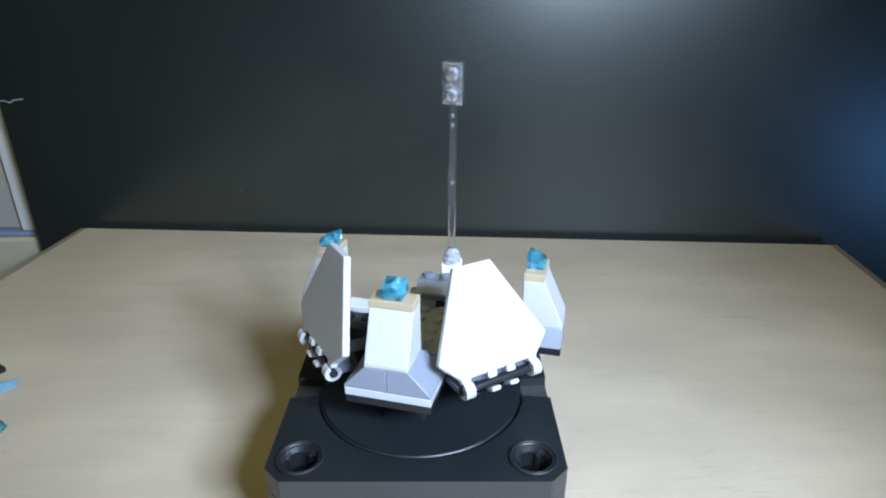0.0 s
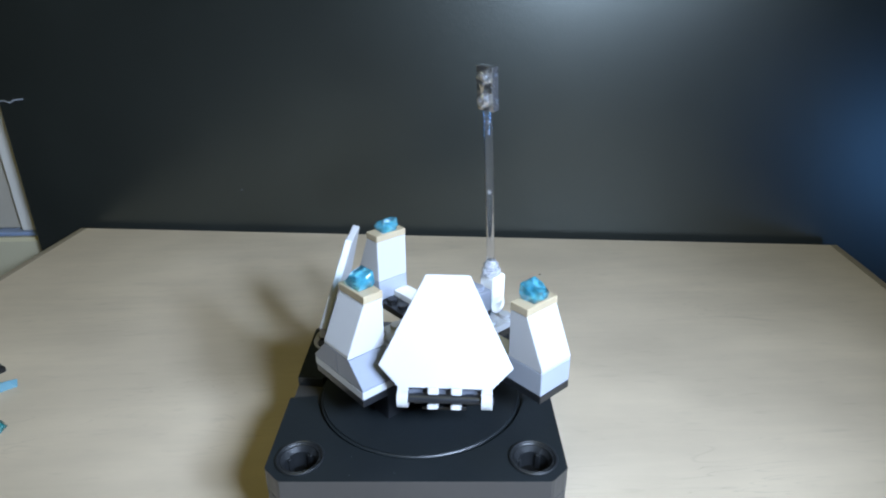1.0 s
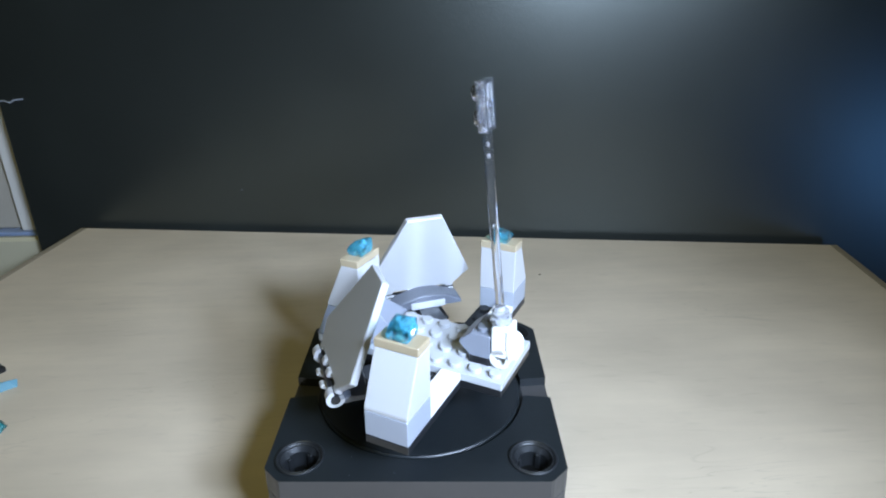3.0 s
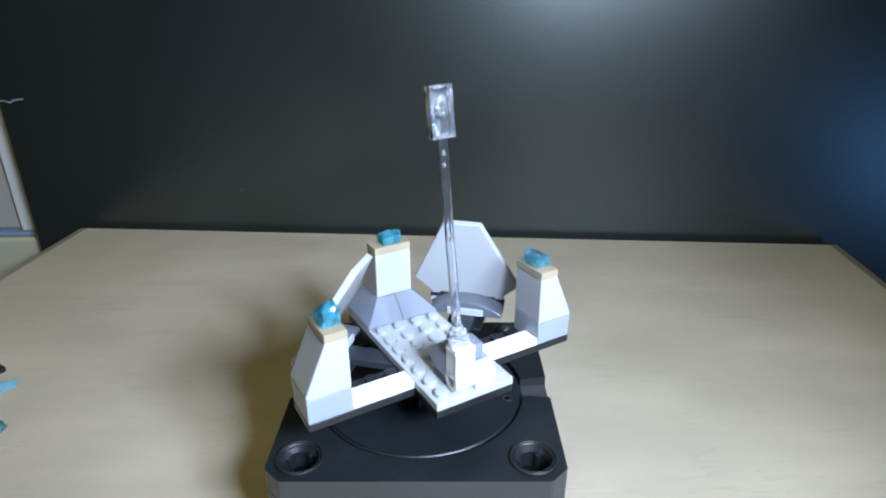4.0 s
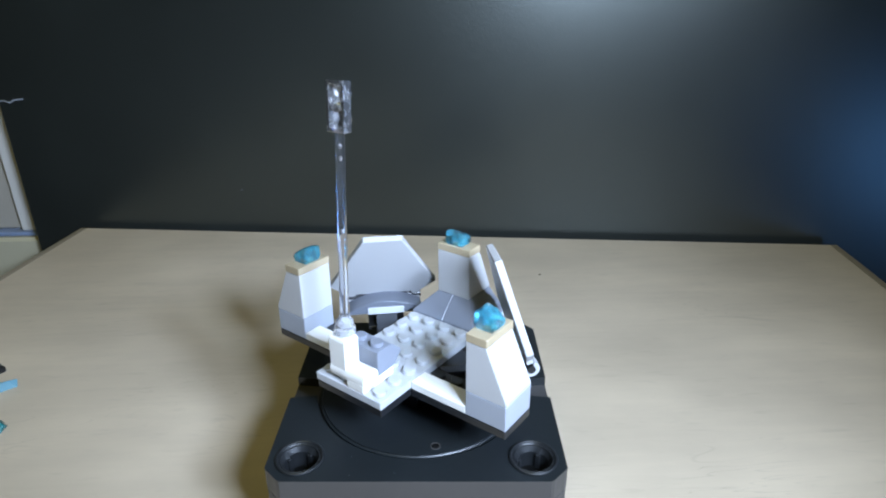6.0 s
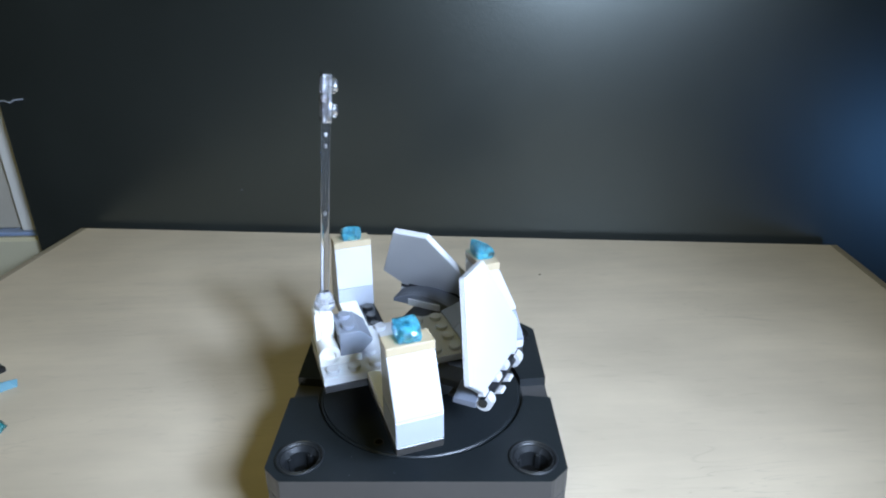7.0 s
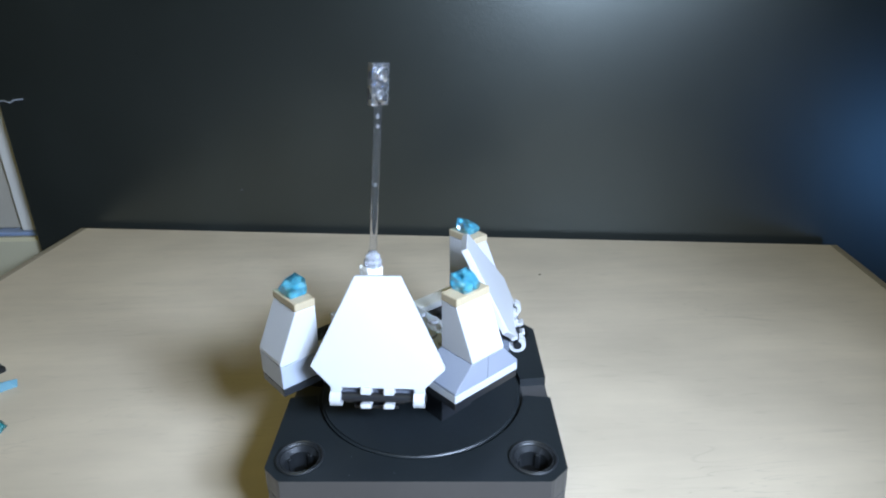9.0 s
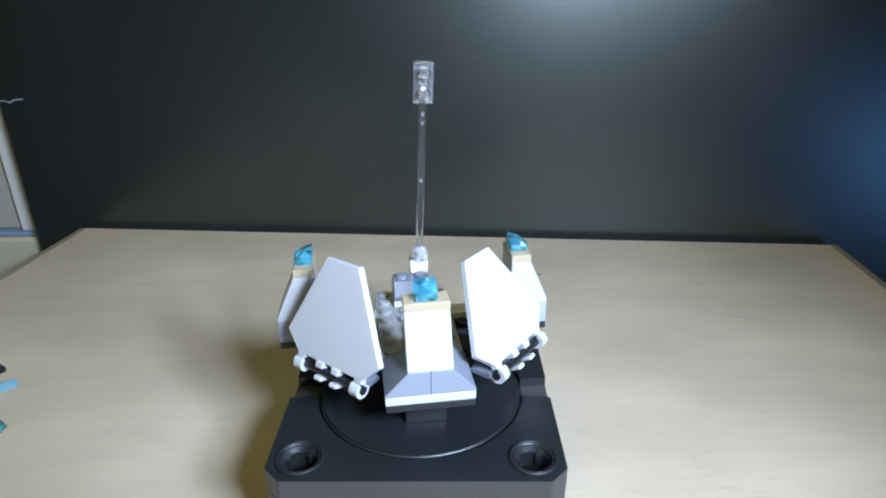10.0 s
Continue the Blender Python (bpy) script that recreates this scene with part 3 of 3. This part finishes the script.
def front_hinge(parent):
    x0, x1 = CX, CX + 8
    # Added black block stands in for the shaded gap under the slope brick.
    part("gap_shade", box(CX - 7.9, CX - 0.1, YF + 8.1, YF + 16.5, ZC + 0.05, ZC + 3.15), BLACK, parent, "black block drawn as the shaded gap under the slope brick")
    part("hinge_plate", box(x0, x1, YF + 0.1, YF + 16, ZC, ZC + 3.15), LIT_WHITE, parent, "white plate")
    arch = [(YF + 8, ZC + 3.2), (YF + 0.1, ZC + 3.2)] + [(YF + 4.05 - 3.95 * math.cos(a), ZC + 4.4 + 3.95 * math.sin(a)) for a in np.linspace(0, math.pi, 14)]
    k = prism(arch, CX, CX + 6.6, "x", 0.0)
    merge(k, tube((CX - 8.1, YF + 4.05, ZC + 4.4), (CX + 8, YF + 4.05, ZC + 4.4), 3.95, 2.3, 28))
    part("hinge_barrel", k, LIT_WHITE, parent, "white hinge barrel")
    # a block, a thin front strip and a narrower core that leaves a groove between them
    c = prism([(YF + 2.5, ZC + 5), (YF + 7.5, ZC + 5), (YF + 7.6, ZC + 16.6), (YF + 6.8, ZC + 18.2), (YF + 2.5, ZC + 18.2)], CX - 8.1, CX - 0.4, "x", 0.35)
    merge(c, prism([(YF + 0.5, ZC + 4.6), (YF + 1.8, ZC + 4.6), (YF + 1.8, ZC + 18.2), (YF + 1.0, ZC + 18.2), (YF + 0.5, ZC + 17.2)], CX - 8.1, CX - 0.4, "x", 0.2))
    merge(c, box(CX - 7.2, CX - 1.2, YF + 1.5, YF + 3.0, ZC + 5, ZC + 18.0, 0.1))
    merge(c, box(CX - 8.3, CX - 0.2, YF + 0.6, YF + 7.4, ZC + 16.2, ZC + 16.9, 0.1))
    part("hinge_post", c, LIT_WHITE, parent, "white upright hinge post")
    ys, ye = YF + 8.1, YF + 20.5
    prof = [(ys, ZC + 3.2), (YF + 16, ZC + 3.2), (ye, ZC + 7.5), (ye, ZC + 8.6), (ys + 7.8, ZC + 12.8), (ys, ZC + 12.8)]
    bm = prism(prof, CX - 7.95, CX + 7.95, "x", 0.25)
    brick = part("slope_brick", bm, SLOPE_GREY, parent, "dark grey sloped brick with a stud")
    add_studs(brick, SLOPE_GREY, [CX - 4, CX + 4], [ys + 4], ZC + 12.75)


def toy_model():
    thing = new("toy_fortress")
    thing.matrix_world = pose(0, 0, Z0)
    tagged(thing, "toy fortress of white and grey building bricks on the turntable disc", "toy")
    x0, x1 = CX - 16, CX + 16
    part("support", box(CX - 8, CX + 8, YF + 29, YF + 64, 0.02, ZA - 0.05), BLACK, thing, "black support brick")
    part("base_plate", box(x0 + 0.2, x1 - 0.2, YF + 0.2, YF + 79.8, ZA, ZB - 0.05), BLACK, thing, "black base plate")
    deck = part("deck_plate", box(x0, x1, YF, YF + 80, ZB, ZC - 0.02), LIGHT_GREY, thing, "light grey studded plate")
    add_studs(deck, LIGHT_GREY, steps(x0, 4), steps(YF, 7), ZC - 0.02)
    for s in (-1, 1):
        side_tower(thing, s)
        arm(thing, s)
    panel(thing, 1, 16.4, -1.2, 0.7, 0.4)
    panel(thing, -1, 30.5, -0.6, 0.0, 0.8)
    rear_tower(thing)
    front_hinge(thing)
    mast(thing)
    return thing


# ---- loose pieces on the table ----
def loose_pieces():
    z = TABLE_Z
    t = new("blue_piece")
    t.matrix_world = pose(-0.2275, 0.0715, z, 0, 0, 36)
    tagged(t, "loose clear pale blue toy piece lying on the table", "toy piece")
    bm = hull([(-9, -3.5, 0.02), (8, -3, 0.02), (-9, 3.5, 0.02), (6, 3, 0.02), (-9, -3, 4), (4, -2, 5), (-9, 3, 4.2), (9, 0.5, 3.2)], 0.3)
    part("body", bm, PALE_BLUE, t)
    part("stud", rod((-4, 0, 4), (-4, 0, 5.8), 2.4, 16), PALE_BLUE, t)
    t = mesh_object("teal_gem", hull([(-3, -3, 0.02), (3, -3, 0.02), (-3, 3, 0.02), (3, 3, 0.02), (-4, 0, 3), (4, 0, 3), (0, 4, 3), (0, -4, 3), (0, 0, 6)], 0.2), TEAL)
    t.matrix_world = pose(-0.2085, 0.038, z)
    tagged(t, "small loose teal gem on the table", "toy piece")
    t = mesh_object("dark_piece", box(-8, 8, -4, 4, 0.02, 3.2, 0.3), BLACK)
    t.matrix_world = pose(-0.243, 0.0905, z, 0, 0, -35)
    tagged(t, "small loose black toy plate on the table", "toy piece")


def small_marks():
    """A thin bent wire on the board's edge and a dark crumb on the table."""
    bm = bmesh.new()
    run = [(-362, 0), (-355, 1.2), (-350, -0.4), (-345, 2.0), (-338, 2.6)]
    for (x0, z0), (x1, z1) in zip(run, run[1:]):
        merge(bm, rod((x0, 343.8, 64.6 + z0), (x1, 343.8, 64.6 + z1), 0.7, 8))
    w = mesh_object("wire", bm, MID_GREY)
    w.matrix_world = BOARD_TURN
    tagged(w, "thin bent grey wire on the black board's edge", "wire")
    c = mesh_object("crumb", hull([(-0.9, -0.5, 0.01), (0.9, -0.4, 0.01), (0.2, 0.7, 0.01), (0, 0, 0.9)], 0.05), PIT)
    c.matrix_world = pose(0.0905, 0.1955, TABLE_Z)
    tagged(c, "tiny dark crumb on the pale table", "crumb")
    # pale dust on the turntable's top, and a nick in the board
    rnd = random.Random(4)
    bm = bmesh.new()
    for x, y in [(-30.7, -39.0), (-25.5, -39.8)] + [(rnd.uniform(-48, 48), rnd.uniform(-50, -42)) for _ in range(4)]:
        if min(abs(x - 43.8), abs(x + 39.6)) > 10:
            r = rnd.uniform(0.08, 0.17)
            merge(bm, hull([(x - r, y - r, 0.01), (x + r, y - 0.6 * r, 0.01), (x, y + r, 0.01), (x, y, 0.3)], 0))
    d = mesh_object("dust", bm, MID_GREY)
    d.location = (0, 0, Z0)
    tagged(d, "a few pale dust specks on the black turntable", "dust", kind="stuff")
    n = mesh_object("chip", hull([(-0.9, 0, -0.6), (0.8, 0, -0.7), (0.5, 0, 0.9), (-0.6, 0, 0.6), (0, -0.5, 0)], 0), DARK_GREY)
    n.location = (-0.1517, 0.3055, Z0 - 0.0095)
    tagged(n, "tiny pale chip stuck to the black board", "chip")


room()
table()
backdrop()
door()
TURNTABLE, DISC = turntable()
FORTRESS = toy_model()
loose_pieces()
small_marks()


# ---- movement: the disc and the toy turn steadily, clockwise from above ----
def turn_at(t):
    return 162.38 - 33.67 * t


def motions():
    times = [i * 0.5 for i in range(21)]
    walk(FORTRESS, [(t, pose(0, 0, Z0, 0, 0, turn_at(t))) for t in times])
    walk(DISC, [(t, pose(0, 0, BOX_H * MM, 0, 0, turn_at(t) + 3.0)) for t in times])


motions()
